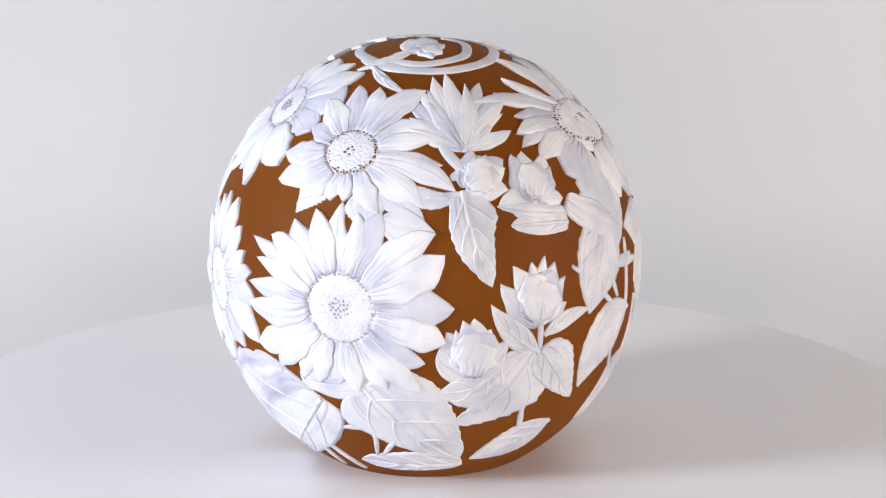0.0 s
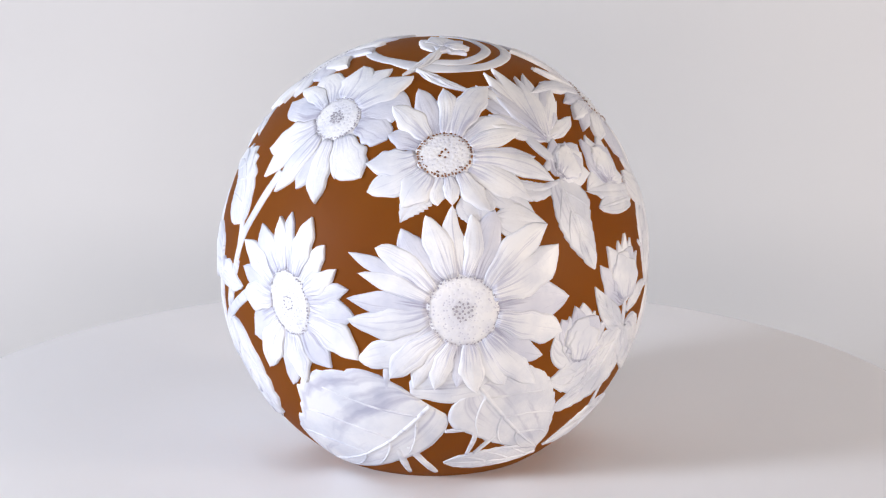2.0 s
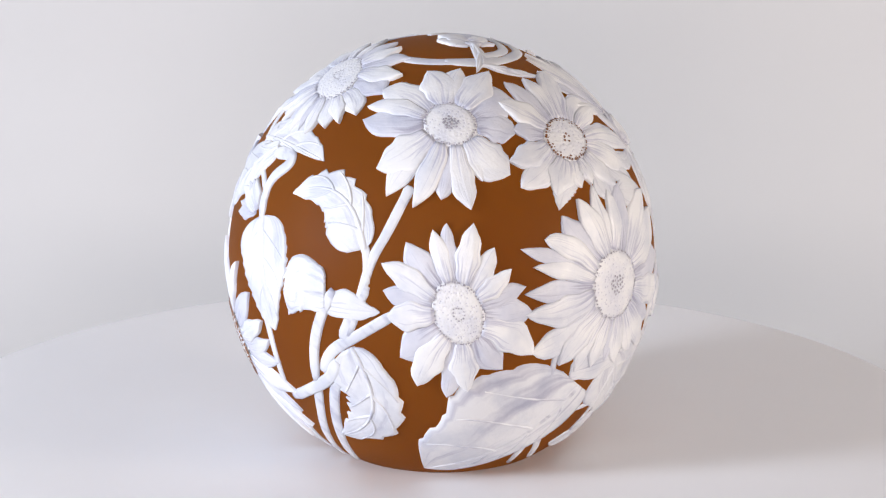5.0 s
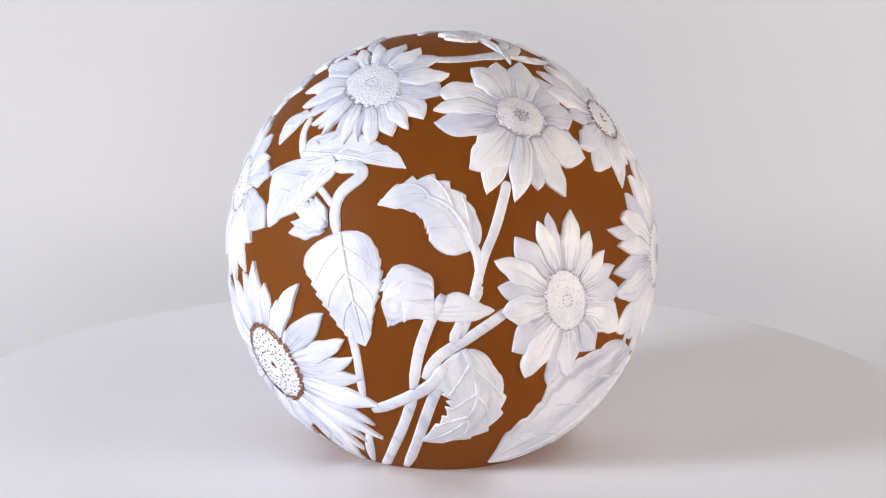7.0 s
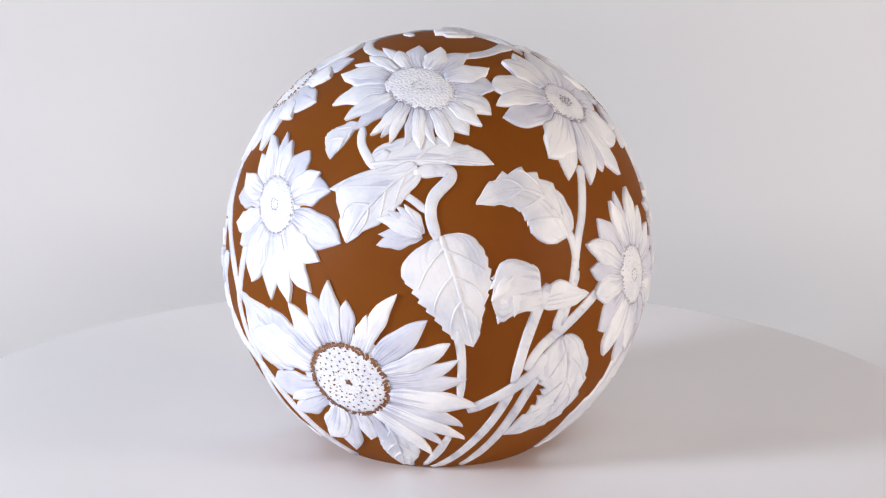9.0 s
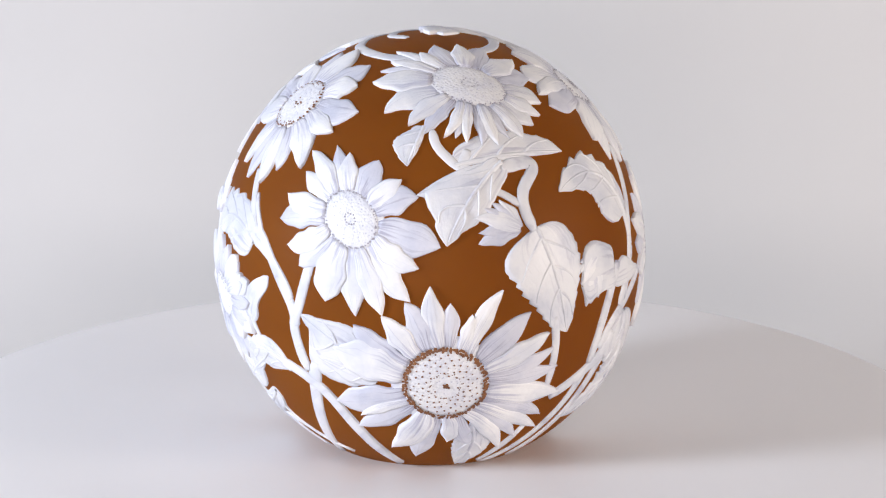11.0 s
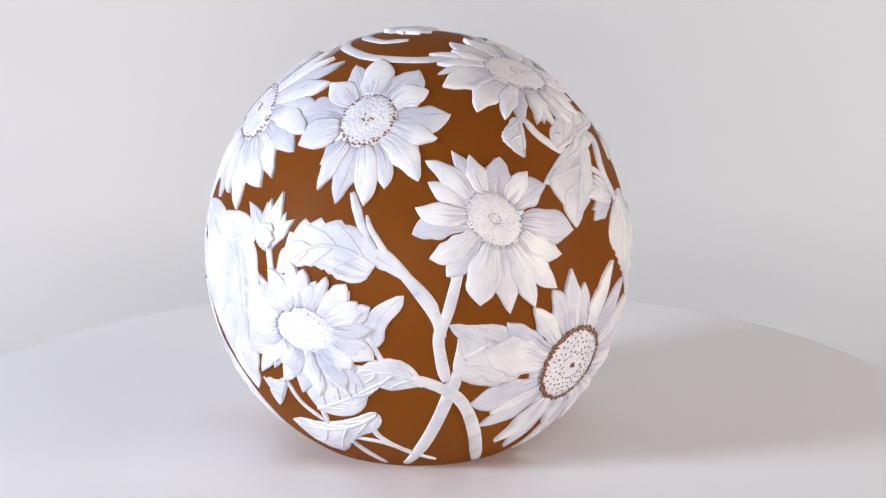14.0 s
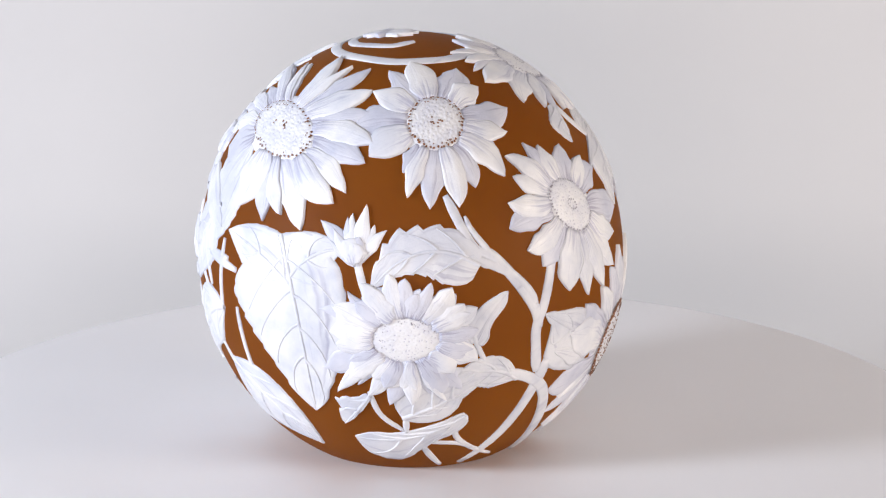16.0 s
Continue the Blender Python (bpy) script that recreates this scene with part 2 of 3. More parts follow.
def petal_outline(full, point, crest):
    def half(u):
        rise = 0.42 + 0.58 * math.sin(min(1.0, u / crest) * math.pi / 2)
        fall = 1.0 if u < crest else max(0.0, 1 - ((u - crest) / (1 - crest)) ** point) ** 0.85
        return full * rise * fall
    return half


def petal(place, base, tip, width, bend, lift, parent, rng, thick=1.0, point=2.0, glass=None):
    ridges, phase, lean = rng.choice((1.6, 2.0, 2.6)), rng.uniform(-0.6, 0.6), rng.uniform(-0.5, 0.5)
    wave = rng.uniform(0, 6.28)

    def height(u, v):
        dome = 1 - abs(v) ** 2.6
        run = 0.25 + 0.75 * math.sin(math.pi * (0.08 + 0.72 * u))
        h = lift + thick * run * (0.35 + 0.62 * dome * (1 + lean * v))
        h += thick * 0.13 * math.cos(ridges * math.pi * v + phase) * (1 - v * v) * math.sin(math.pi * min(1, u * 1.15))
        h -= thick * 0.28 * math.exp(-(v / 0.16) ** 2) * max(0.0, 1 - u * 1.2)
        h += thick * 0.10 * math.sin(5 * u + wave)
        return h
    half = petal_outline(width, point * rng.uniform(0.75, 1.35), rng.uniform(0.4, 0.62))
    k1, k2 = rng.uniform(0.9, 1.1), rng.uniform(0.9, 1.1)
    notch = rng.uniform(3.0, 6.0)
    bm = blade(place, base, tip, bend, lambda u: half(u) * (k1 + 0.10 * math.sin(notch * u * 3)), lambda u: half(u) * (k2 + 0.10 * math.cos(notch * u * 3)), height, 13, 12)
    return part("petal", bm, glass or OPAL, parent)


def ellipse_point(disc, ang, k=1.0):
    """A point of the ellipse disc = (half axis, half axis, turn in degrees) in the direction ang, k times out."""
    a, b, turn = disc
    t = radians(ang - turn)
    r = k * a * b / math.hypot(b * math.cos(t), a * math.sin(t))
    return r * math.cos(radians(ang)), r * math.sin(radians(ang))


def flower_disc(place, disc, style, lift, parent, rng):
    a, b, turn = disc
    ct, st = math.cos(radians(turn)), math.sin(radians(turn))
    na, nr = 96, 24

    def at(r, t, extra=0.0):
        x, y = a * r * math.cos(t), b * r * math.sin(t)
        x, y = x * ct - y * st, x * st + y * ct
        h = lift + 0.55 * (1 - r ** 3) - 0.35 * math.exp(-(r / 0.22) ** 2) + 0.32 * math.exp(-(r / 0.1) ** 2)
        h -= 0.28 * math.exp(-((r - 0.97) / 0.05) ** 2)
        return place(x, y, (h + extra) * MM)
    bm = bmesh.new()
    centre = bm.verts.new(at(0, 0))
    rings = [[bm.verts.new(at(i / nr, 2 * math.pi * j / na)) for j in range(na)] for i in range(1, nr + 1)]
    low = []
    for j in range(na):
        t = 2 * math.pi * j / na
        x, y = 1.06 * a * math.cos(t), 1.06 * b * math.sin(t)
        low.append(bm.verts.new(place(x * ct - y * st, x * st + y * ct, -0.5 * MM)))
    rings.append(low)
    for j in range(na):
        bm.faces.new((centre, rings[0][j], rings[0][(j + 1) % na]))
    for p, q in zip(rings, rings[1:]):
        for j in range(na):
            k = (j + 1) % na
            bm.faces.new((p[j], q[j], q[k], p[k]))
    # florets: low round bosses in the spiral order of a sunflower
    n = 0 if style in ("ringed", "pale") else int(9 * math.sqrt(a * b) + 20) * (2 if style in ("plain", "soft") else 1)
    tall = 0.25 if style in ("plain", "soft") else 0.35
    for k in range(n):
        r, t = math.sqrt((k + 0.5) / n) * 0.93, k * 2.39996
        if r < 0.12:
            continue
        size = 0.62 / math.sqrt(n) * 2 * rng.uniform(0.8, 1.1)
        mid = bm.verts.new(at(r, t, tall * 0.32 + rng.uniform(-0.06, 0.06)))
        hoops = []
        for spread, up in ((0.55, tall * 0.22), (0.98, -0.05)):
            hoop = []
            for q in range(7):
                g = q * 2 * math.pi / 7
                x, y = r * math.cos(t) + spread * size * 0.75 * math.cos(g), r * math.sin(t) + spread * size * 0.75 * math.sin(g)
                hoop.append(bm.verts.new(at(math.hypot(x, y), math.atan2(y, x), up)))
            hoops.append(hoop)
        for q in range(7):
            w = (q + 1) % 7
            bm.faces.new((mid, hoops[0][q], hoops[0][w]))
            bm.faces.new((hoops[0][q], hoops[1][q], hoops[1][w], hoops[0][w]))
    ob = part("disc", bm, PEBBLED, parent, "pebbled round flower centre")

    # seeds: dark dimples cut through to the glass below
    spots = []
    if style == "ringed":
        for k in range(340):
            spots.append((rng.uniform(0.89, 1.0), 6.283 * k / 340 + rng.uniform(-0.05, 0.05), rng.uniform(0.48, 0.7)))
        for k in range(130):
            r = math.sqrt((k + 0.5) / 130)
            if 0.28 < r < 0.86:
                spots.append((r + rng.uniform(-0.02, 0.02), k * 2.39996, rng.uniform(0.32, 0.5)))
        for k in range(30):
            spots.append((0.36 + rng.uniform(-0.035, 0.035), 6.283 * k / 30 + rng.uniform(-0.08, 0.08), rng.uniform(0.2, 0.34)))
        for k in range(22):
            spots.append((rng.uniform(0, 0.11), rng.uniform(0, 6.283), 0.5))
    elif style == "dotted":
        for k in range(46):
            spots.append((0.93 + rng.uniform(-0.03, 0.03), 6.283 * k / 46 + rng.uniform(-0.04, 0.04), rng.uniform(0.42, 0.6)))
        for k in range(24):
            spots.append((0.82 + rng.uniform(-0.05, 0.04), rng.uniform(0, 6.283), rng.uniform(0.25, 0.4)))
        for k in range(9):
            spots.append((0.2 + rng.uniform(-0.1, 0.06), rng.uniform(0, 6.283), rng.uniform(0.35, 0.55)))
    elif style == "soft":
        for k in range(26):
            spots.append((0.9 + rng.uniform(-0.22, 0.06), rng.uniform(0, 6.283), rng.uniform(0.22, 0.38)))
    elif style == "pale":
        for k in range(50):
            spots.append((0.95 + rng.uniform(-0.03, 0.02), 6.283 * k / 50 + rng.uniform(-0.05, 0.05), rng.uniform(0.32, 0.5)))
        for k in range(22):
            spots.append((0.03 + 0.27 * math.sqrt(k / 22) + rng.uniform(-0.015, 0.015), k * 2.39996, rng.uniform(0.4, 0.65)))
    else:
        for k in range(52):
            spots.append((0.96 + rng.uniform(-0.03, 0.02), 6.283 * k / 52 + rng.uniform(-0.05, 0.05), rng.uniform(0.3, 0.46)))
        for k in range(12):
            spots.append((0.2 + rng.uniform(-0.03, 0.03), 6.283 * k / 12, rng.uniform(0.28, 0.42)))
    bm = bmesh.new()
    for r, t, s in spots:
        # a small six-sided boss at (r, t)
        da, db = s / (a * 1.571), s / (b * 1.571)
        rim = 0.3 if r > 0.88 else 0.0
        mid = bm.verts.new(at(r, t, 0.46 + rim))
        ring = []
        for q in range(6):
            g = q * math.pi / 3
            x, y = r * math.cos(t) + da * math.cos(g), r * math.sin(t) + db * math.sin(g)
            ring.append(bm.verts.new(at(math.hypot(x, y), math.atan2(y, x), 0.18 + rim)))
        for q in range(6):
            bm.faces.new((mid, ring[q], ring[(q + 1) % 6]))
    tagged(part("seed_ring", bm, SEED if style in ("ringed", "dotted") else GREY_SEED, ob, "ring of small dark seed dots"), kind="stuff")
    return ob


def sunflower(lon, lat, disc, style, tips, name="sunflower", lift=0.0, seed=1, second=0, label="white carved sunflower with pointed petals"):
    """tips: (direction, length) of each petal, in degrees of arc about the flower's middle."""
    rng = random.Random(seed)
    place = chart(lon, lat)
    head = new(name)
    head.parent = GLOBE
    tagged(head, label)
    tips = sorted(tips)
    n = len(tips)
    # a low ring of carved glass that closes the gaps between the petals' feet
    bm = bmesh.new()
    na = 72
    mean = sum(d for _, d in tips) / n
    rings = []
    for k, h in ((0.0, 0.3), (1.0, 0.3), (1.22, 0.25), (1.3, -0.5)):
        rings.append([bm.verts.new(place(*ellipse_point(disc, 360 * j / na, max(k, 0.01)), (lift + h) * MM)) for j in range(na)])
    for p, q in zip(rings, rings[1:]):
        for j in range(na):
            bm.faces.new((p[j], q[j], q[(j + 1) % na], p[(j + 1) % na]))
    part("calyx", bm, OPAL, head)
    for i, (ang, far) in enumerate(tips):
        gap = ((tips[(i + 1) % n][0] - tips[i - 1][0]) % 360) / 2
        gap = min(gap, 34)
        foot = ellipse_point(disc, ang, 0.96)
        tip = (far * math.cos(radians(ang)), far * math.sin(radians(ang)))
        inner = math.hypot(*foot)
        wide = radians(gap) * (inner + 0.5 * (far - inner)) * {"ringed": 0.60, "pale": 0.72}.get(style, 0.66)
        wide = min(wide, 0.42 * (far - inner) + 1.0)
        # Most lower-row petals take the darker opal, with overlap shade in its colour.
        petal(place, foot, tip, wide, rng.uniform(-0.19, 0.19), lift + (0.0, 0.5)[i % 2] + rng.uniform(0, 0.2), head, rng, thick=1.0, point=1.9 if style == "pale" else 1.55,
              glass=OPAL_THIN_SHADED if i % 2 == 0 and rng.random() < 0.75 else OPAL)
    # a second, shorter row on top of the first
    for k in range(second):
        ang = 360 * (k + 0.5) / second + rng.uniform(-5, 5)
        foot = ellipse_point(disc, ang, 0.97)
        far = math.hypot(*foot) + mean * rng.uniform(0.34, 0.66)
        petal(place, foot, (far * math.cos(radians(ang)), far * math.sin(radians(ang))), mean * rng.uniform(0.11, 0.17), rng.uniform(-0.3, 0.3), lift + 0.75 + rng.uniform(0, 0.5), head, rng, thick=0.9,
              glass=OPAL_THIN_SHADED if rng.random() < 0.4 else OPAL)
    flower_disc(place, disc, style, lift + 0.75, head, rng)
    return head


def bud(lon, lat, tips, name="flower_bud", lift=0.1, seed=1, wide=0.26, heart=0.0, label="white carved bud with spiky overlapping sepals"):
    """Pointed sepals that fan out from one foot, the outer ones lowest; heart: size of the round closed bud inside them."""
    rng = random.Random(seed)
    place = chart(lon, lat)
    head = new(name)
    head.parent = GLOBE
    tagged(head, label)
    n = len(tips)
    for i, (ang, far) in enumerate(tips):
        tip = (far * math.cos(radians(ang)), far * math.sin(radians(ang)))
        step = 0.22 * (i % 3) + (0.1 if heart else 0.5) * (1 - abs(2 * i / max(1, n - 1) - 1))
        petal(place, (0, 0), tip, max(1.1, far * wide), rng.uniform(-0.12, 0.12), lift + step, head, rng, thick=0.85, point=1.15,
              glass=OPAL_THIN_SHADED if rng.random() < 0.45 else OPAL)
    if heart:
        ax = sum(far * math.cos(radians(ang)) for ang, far in tips) / n
        ay = sum(far * math.sin(radians(ang)) for ang, far in tips) / n
        full = math.hypot(ax, ay) or 1.0
        ux, uy = ax / full, ay / full
        reach = heart * max(far for _, far in tips)
        # scales from the outer pair to the one in the middle, each over the last
        for k, (side, long, broad) in enumerate(((-0.62, 0.86, 0.34), (0.62, 0.86, 0.34), (-0.3, 1.0, 0.36), (0.34, 0.97, 0.36), (0.0, 0.80, 0.40))):
            c, d = math.cos(side), math.sin(side)
            dx, dy = ux * c - uy * d, ux * d + uy * c
            petal(place, (ux * 0.06 * reach, uy * 0.06 * reach), (dx * long * reach, dy * long * reach), broad * reach, -side * 0.45, lift + 0.55 + 0.28 * k, head, rng,
                  thick=1.0, point=2.6, glass=OPAL_THIN_SHADED if k in (1, 2) else OPAL)
    return head


def leaf(lon, lat, tip, bend, left, right, shape="oval", teeth=9, bite=0.12, veins=3, nip=None, lift=0.15, seed=1, thick=0.8, name="leaf", label="white carved leaf with raised veins"):
    """tip: (direction, length) from the leaf's foot; left and right: greatest half widths in degrees of arc,
    or seven half widths at even steps from foot to tip."""
    rng = random.Random(seed)
    place = chart(lon, lat)
    end = (tip[1] * math.cos(radians(tip[0])), tip[1] * math.sin(radians(tip[0])))
    crest = {"oval": 0.42, "heart": 0.28, "spear": 0.38, "drop": 0.2, "round": 0.5}[shape]
    nip = bite if nip is None else nip

    def half(u):
        if shape == "round":
            k = (1 - abs(2 * u - 1) ** 2.6) ** 0.5
        elif u < crest:
            k = math.sin(u / crest * math.pi / 2) ** (0.4 if shape in ("heart", "drop") else 0.8)
        else:
            k = max(0.0, 1 - ((u - crest) / (1 - crest)) ** (1.7 if shape in ("heart", "drop") else 1.9))
        return max(k, 0.02)

    def edge(width, u):
        if not isinstance(width, tuple):
            return width * half(u)
        k = min(5, int(u * 6))
        f = u * 6 - k
        a, b = width[k], width[k + 1]
        before, after = width[max(0, k - 1)], width[min(6, k + 2)]
        w = a + f * 0.5 * (b - before + f * (2 * before - 5 * a + 4 * b - after + f * (3 * (a - b) + after - before)))
        if k == 0:
            w = a + (b - a) * math.sin(f * math.pi / 2) ** 0.55
        elif k == 5:
            w = a * (1 - f ** 1.7)
        return max(0.12, w)

    def saw(u, off, deep):
        return 1 - deep * ((u * teeth + off) % 1.0) * min(1, max(0, u - 0.15) * 4)
    phase = rng.uniform(0, 6)
    slant = 0.26

    def height(u, v):
        s = math.sin(math.pi * min(1, u * 1.05 + 0.02))
        swell = abs(math.sin((u - slant * abs(v)) * (veins + 1) * math.pi))
        h = lift + thick * (0.55 + 0.35 * (1 - v * v) * s)
        h += thick * 0.34 * (swell - 0.5) * (1 - v ** 4) * s
        h -= thick * 0.28 * math.exp(-(v / 0.12) ** 2)
        return h + thick * 0.12 * math.sin(4 * u + 3 * v + phase)
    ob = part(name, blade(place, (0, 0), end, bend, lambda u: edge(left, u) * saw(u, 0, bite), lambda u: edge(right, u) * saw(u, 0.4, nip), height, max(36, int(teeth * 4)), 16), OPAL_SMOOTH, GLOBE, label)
    # midrib and side veins
    mid = (end[0] / 2 - end[1] * bend, end[1] / 2 + end[0] * bend)

    def rib(points, w0, w1):
        bm = bmesh.new()
        rows = []
        for i, (x, y, tx, ty, h) in enumerate(points):
            w = w0 + (w1 - w0) * i / (len(points) - 1)
            rows.append([bm.verts.new(place(x - ty * s * w, y + tx * s * w, (h + k * w * 1.15) * MM)) for s, k in ((-1, -0.5), (-0.6, 0.4), (0, 0.75), (0.6, 0.4), (1, -0.5))])
        for p, q in zip(rows, rows[1:]):
            for j in range(4):
                bm.faces.new((p[j], p[j + 1], q[j + 1], q[j]))
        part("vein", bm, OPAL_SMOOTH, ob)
    main = []
    for i in range(17):
        u = 0.96 * i / 16
        main.append((*arc((0, 0), mid, end, u), height(u, 0.05) + 0.12))
    if veins:
        rib(main, 0.82, 0.28)
    for k in range(veins):
        for side in (1, -1):
            u0 = 0.1 + 0.72 * k / veins + (0.03 if side > 0 else 0)
            pts = []
            for i in range(8):
                s = i / 7
                u = min(0.97, u0 + slant * s ** 1.3)
                v = side * 0.82 * s
                x, y, tx, ty = arc((0, 0), mid, end, u)
                w = v * edge(left if v > 0 else right, u)
                px, py = x - ty * w, y + tx * w
                pts.append([px, py, 0, 0, height(u, v) + 0.05])
            for i in range(8):
                a, b = pts[max(0, i - 1)], pts[min(7, i + 1)]
                d = math.hypot(b[0] - a[0], b[1] - a[1]) or 1
                pts[i][2], pts[i][3] = (b[0] - a[0]) / d, (b[1] - a[1]) / d
            rib(pts, 0.54, 0.22)
    return ob


def stem(points, w0, w1, lift=0.1, name="stem", thick=0.66, label=""):
    """A half-round stalk through (lon, lat) spots; w0 and w1: half widths in degrees of arc."""
    d = [spot(*p) for p in points]
    d = [d[0] * 2 - d[1]] + d + [d[-1] * 2 - d[-2]]
    line = []
    for i in range(1, len(d) - 2):
        for k in range(8):
            t = k / 8
            line.append((0.5 * ((2 * d[i]) + (d[i + 1] - d[i - 1]) * t + (2 * d[i - 1] - 5 * d[i] + 4 * d[i + 1] - d[i + 2]) * t * t
                                + (3 * d[i] - d[i - 1] - 3 * d[i + 1] + d[i + 2]) * t ** 3)).normalized())
    line.append(d[-2].normalized())
    bm = bmesh.new()
    rows = []
    n = len(line)
    for i, p in enumerate(line):
        along = (line[min(n - 1, i + 1)] - line[max(0, i - 1)]).normalized()
        side = along.cross(p).normalized()
        w = radians(w0 + (w1 - w0) * i / (n - 1)) * (1 + 0.025 * math.sin(i * 0.6)) * min(1, 0.62 + 0.13 * min(i, n - 1 - i))
        row = []
        for s, h in ((-1.05, -0.5), (-1, 0.3), (-0.72, 0.72), (-0.25, 0.95), (0.25, 0.95), (0.72, 0.72), (1, 0.3), (1.05, -0.5)):
            row.append(bm.verts.new(lifted((p + side * s * w).normalized(), (h * thick + (lift if h > 0 else 0)) * MM)))
        rows.append(row)
    for p, q in zip(rows, rows[1:]):
        for j in range(7):
            bm.faces.new((p[j], p[j + 1], q[j + 1], q[j]))
    bm.faces.new(rows[0])
    bm.faces.new(rows[-1][::-1])
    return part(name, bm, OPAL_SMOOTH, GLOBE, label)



def carving():
    stem([(-41.1, -8.9), (-42.0, -15.0), (-42.3, -21.5)], 0.9, 0.9, lift=0.0)
    stem([(-42.0, -38.1), (-40.8, -55.3)], 1.05, 1.05)
    stem([(-38.3, -39.6), (-33.7, -47.6), (-28.8, -55.0)], 1.05, 1.05)
    stem([(-26.2, -33.2), (-18.9, -32.9), (-16.4, -35.7), (-17.8, -44.0)], 0.84, 0.63)
    stem([(-9.5, -35.9), (-15.1, -43.6)], 0.74, 0.74)
    stem([(30.7, -1.8), (31.0, -10.0)], 0.84, 0.84)
    stem([(28.8, -27.0), (30.9, -36.0)], 0.84, 0.84)
    stem([(52.9, 15.1), (56.2, 6.0), (60.5, -2.0)], 0.74, 0.74)
    stem([(66.9, 11.5), (66.3, 2.6), (66.5, -7.6)], 0.74, 0.74)
    stem([(59.3, 6.1), (73.9, 4.7)], 1.16, 1.16)
    stem([(4.8, 50.7), (7.3, 42.1), (12.8, 36.2)], 1.58, 1.26, lift=0.5)
    stem([(0.6, 30.1), (6.2, 30.5), (13.1, 30.7)], 0.84, 0.84)
    stem([(7.8, 34.9), (12.8, 36.2)], 1.26, 1.26)
    stem([(-82.6, 32.0), (-84.2, 28.4), (-88.1, 20.2), (-91.9, 12.8), (-95.4, 0.7), (-98.1, -6.3)], 1.37, 1.16)
    stem([(-98.2, 23.5), (-94.6, 17.0), (-93.3, 14.4), (-92.7, 7.3)], 1.26, 1.05)
    stem([(-102.0, 4.9), (-105.5, -1.6), (-108.6, -10.4), (-110.5, -20.7)], 1.58, 1.37, lift=0.5)
    stem([(-83.8, 1.3), (-94.2, -5.3), (-103.2, -11.2), (-107.2, -17.5)], 1.37, 1.58)
    stem([(-123.1, -28.8), (-115.4, -25.2), (-105.7, -19.4), (-101.8, -13.8)], 1.37, 1.79, lift=0.6)
    stem([(-92.7, 6.9), (-94.9, 2.6), (-97.6, -2.8), (-99.6, -7.4)], 1.37, 1.79)
    stem([(-110.3, -21.9), (-113.7, -31.6), (-120.7, -44.7), (-140.3, -63.7)], 1.47, 1.26)
    stem([(-102.4, -17.2), (-105.7, -25.3), (-109.9, -37.4), (-120.3, -57.3)], 1.58, 1.37)
    stem([(-148.2, 40.0), (-151.4, 33.7)], 1.79, 1.47)
    stem([(-160.2, 45.9), (-157.9, 40.7), (-151.0, 34.5)], 1.16, 1.26)
    stem([(-138.8, 34.4), (-129.8, 35.2), (-127.9, 33.0), (-132.8, 28.2), (-133.5, 23.3), (-131.7, 17.7)], 1.79, 1.37, lift=0.5)
    stem([(-145.3, 30.0), (-139.5, 27.9), (-134.1, 24.3)], 0.95, 0.95)
    stem([(-126.7, -4.5), (-125.4, -13.9), (-125.5, -25.9)], 1.26, 1.05)
    stem([(-127.9, -38.8), (-138.0, -56.7)], 1.37, 1.05)
    stem([(-146.4, -47.7), (-145.6, -57.8)], 1.79, 1.79)
    stem([(136.5, 28.6), (140.5, 20.2), (143.7, 14.8), (148.1, 13.0), (154.9, 5.7), (160.3, -2.0), (161.9, -7.2)], 1.16, 1.58)
    stem([(141.5, 23.2), (143.2, 19.5), (148.6, 12.3)], 0.53, 0.95)
    stem([(166.6, 11.5), (165.7, 7.7), (163.2, -1.0), (161.0, -7.0), (161.7, -13.4), (163.2, -19.7)], 1.37, 1.58)
    stem([(166.3, -16.8), (163.1, -28.0), (149.9, -56.7)], 2.00, 1.58)
    stem([(153.2, -18.1), (161.6, -21.5), (168.2, -26.7), (174.0, -37.6), (-175.7, -56.8)], 1.37, 1.79, lift=0.5)
    stem([(142.7, 13.5), (146.1, 11.0), (149.7, 10.7)], 0.95, 0.95)
    stem([(111.9, 13.7), (112.3, 12.5), (115.0, 3.2)], 0.95, 1.05)
    stem([(141.9, 13.1), (148.1, 10.6), (152.9, 8.2), (157.8, 3.4), (160.4, -0.7)], 1.05, 1.37, lift=0.15)
    stem([(73.9, -4.8), (74.8, -15.2), (75.6, -25.5)], 0.74, 0.74)
    stem([(41.4, 9.6), (63.1, -7.4)], 0.74, 0.74)
    stem([(58.5, 6.7), (69.7, 6.8)], 1.05, 1.05)
    stem([(114.6, -22.4), (117.2, -30.2), (123.9, -36.2)], 0.74, 0.74)
    stem([(124.7, -30.7), (124.8, -37.0)], 0.84, 0.84)
    stem([(143.1, -31.8), (141.6, -39.7), (163.0, -53.2)], 0.95, 0.74)
    stem([(129.8, -42.5), (139.8, -56.8)], 0.95, 0.95)
    stem([(131.8, -41.6), (145.0, -44.0), (163.0, -53.2)], 0.74, 0.74)
    stem([(61.7, -17.0), (65.4, -23.4)], 0.63, 0.63)
    stem([(152.8, -20.1), (146.3, -14.0), (141.5, -4.1)], 0.74, 0.74)
    # the scroll on the crown: broad flat ribbons
    stem([(-70.0, 72.7), (-44.6, 70.9), (-22.4, 70.1), (0.0, 69.7), (20.6, 69.5), (47.7, 70.2), (74.3, 71.0), (106.8, 71.1), (132.4, 71.4), (160.3, 71.4), (-167.0, 71.0)], 1.5, 1.4, thick=0.55)
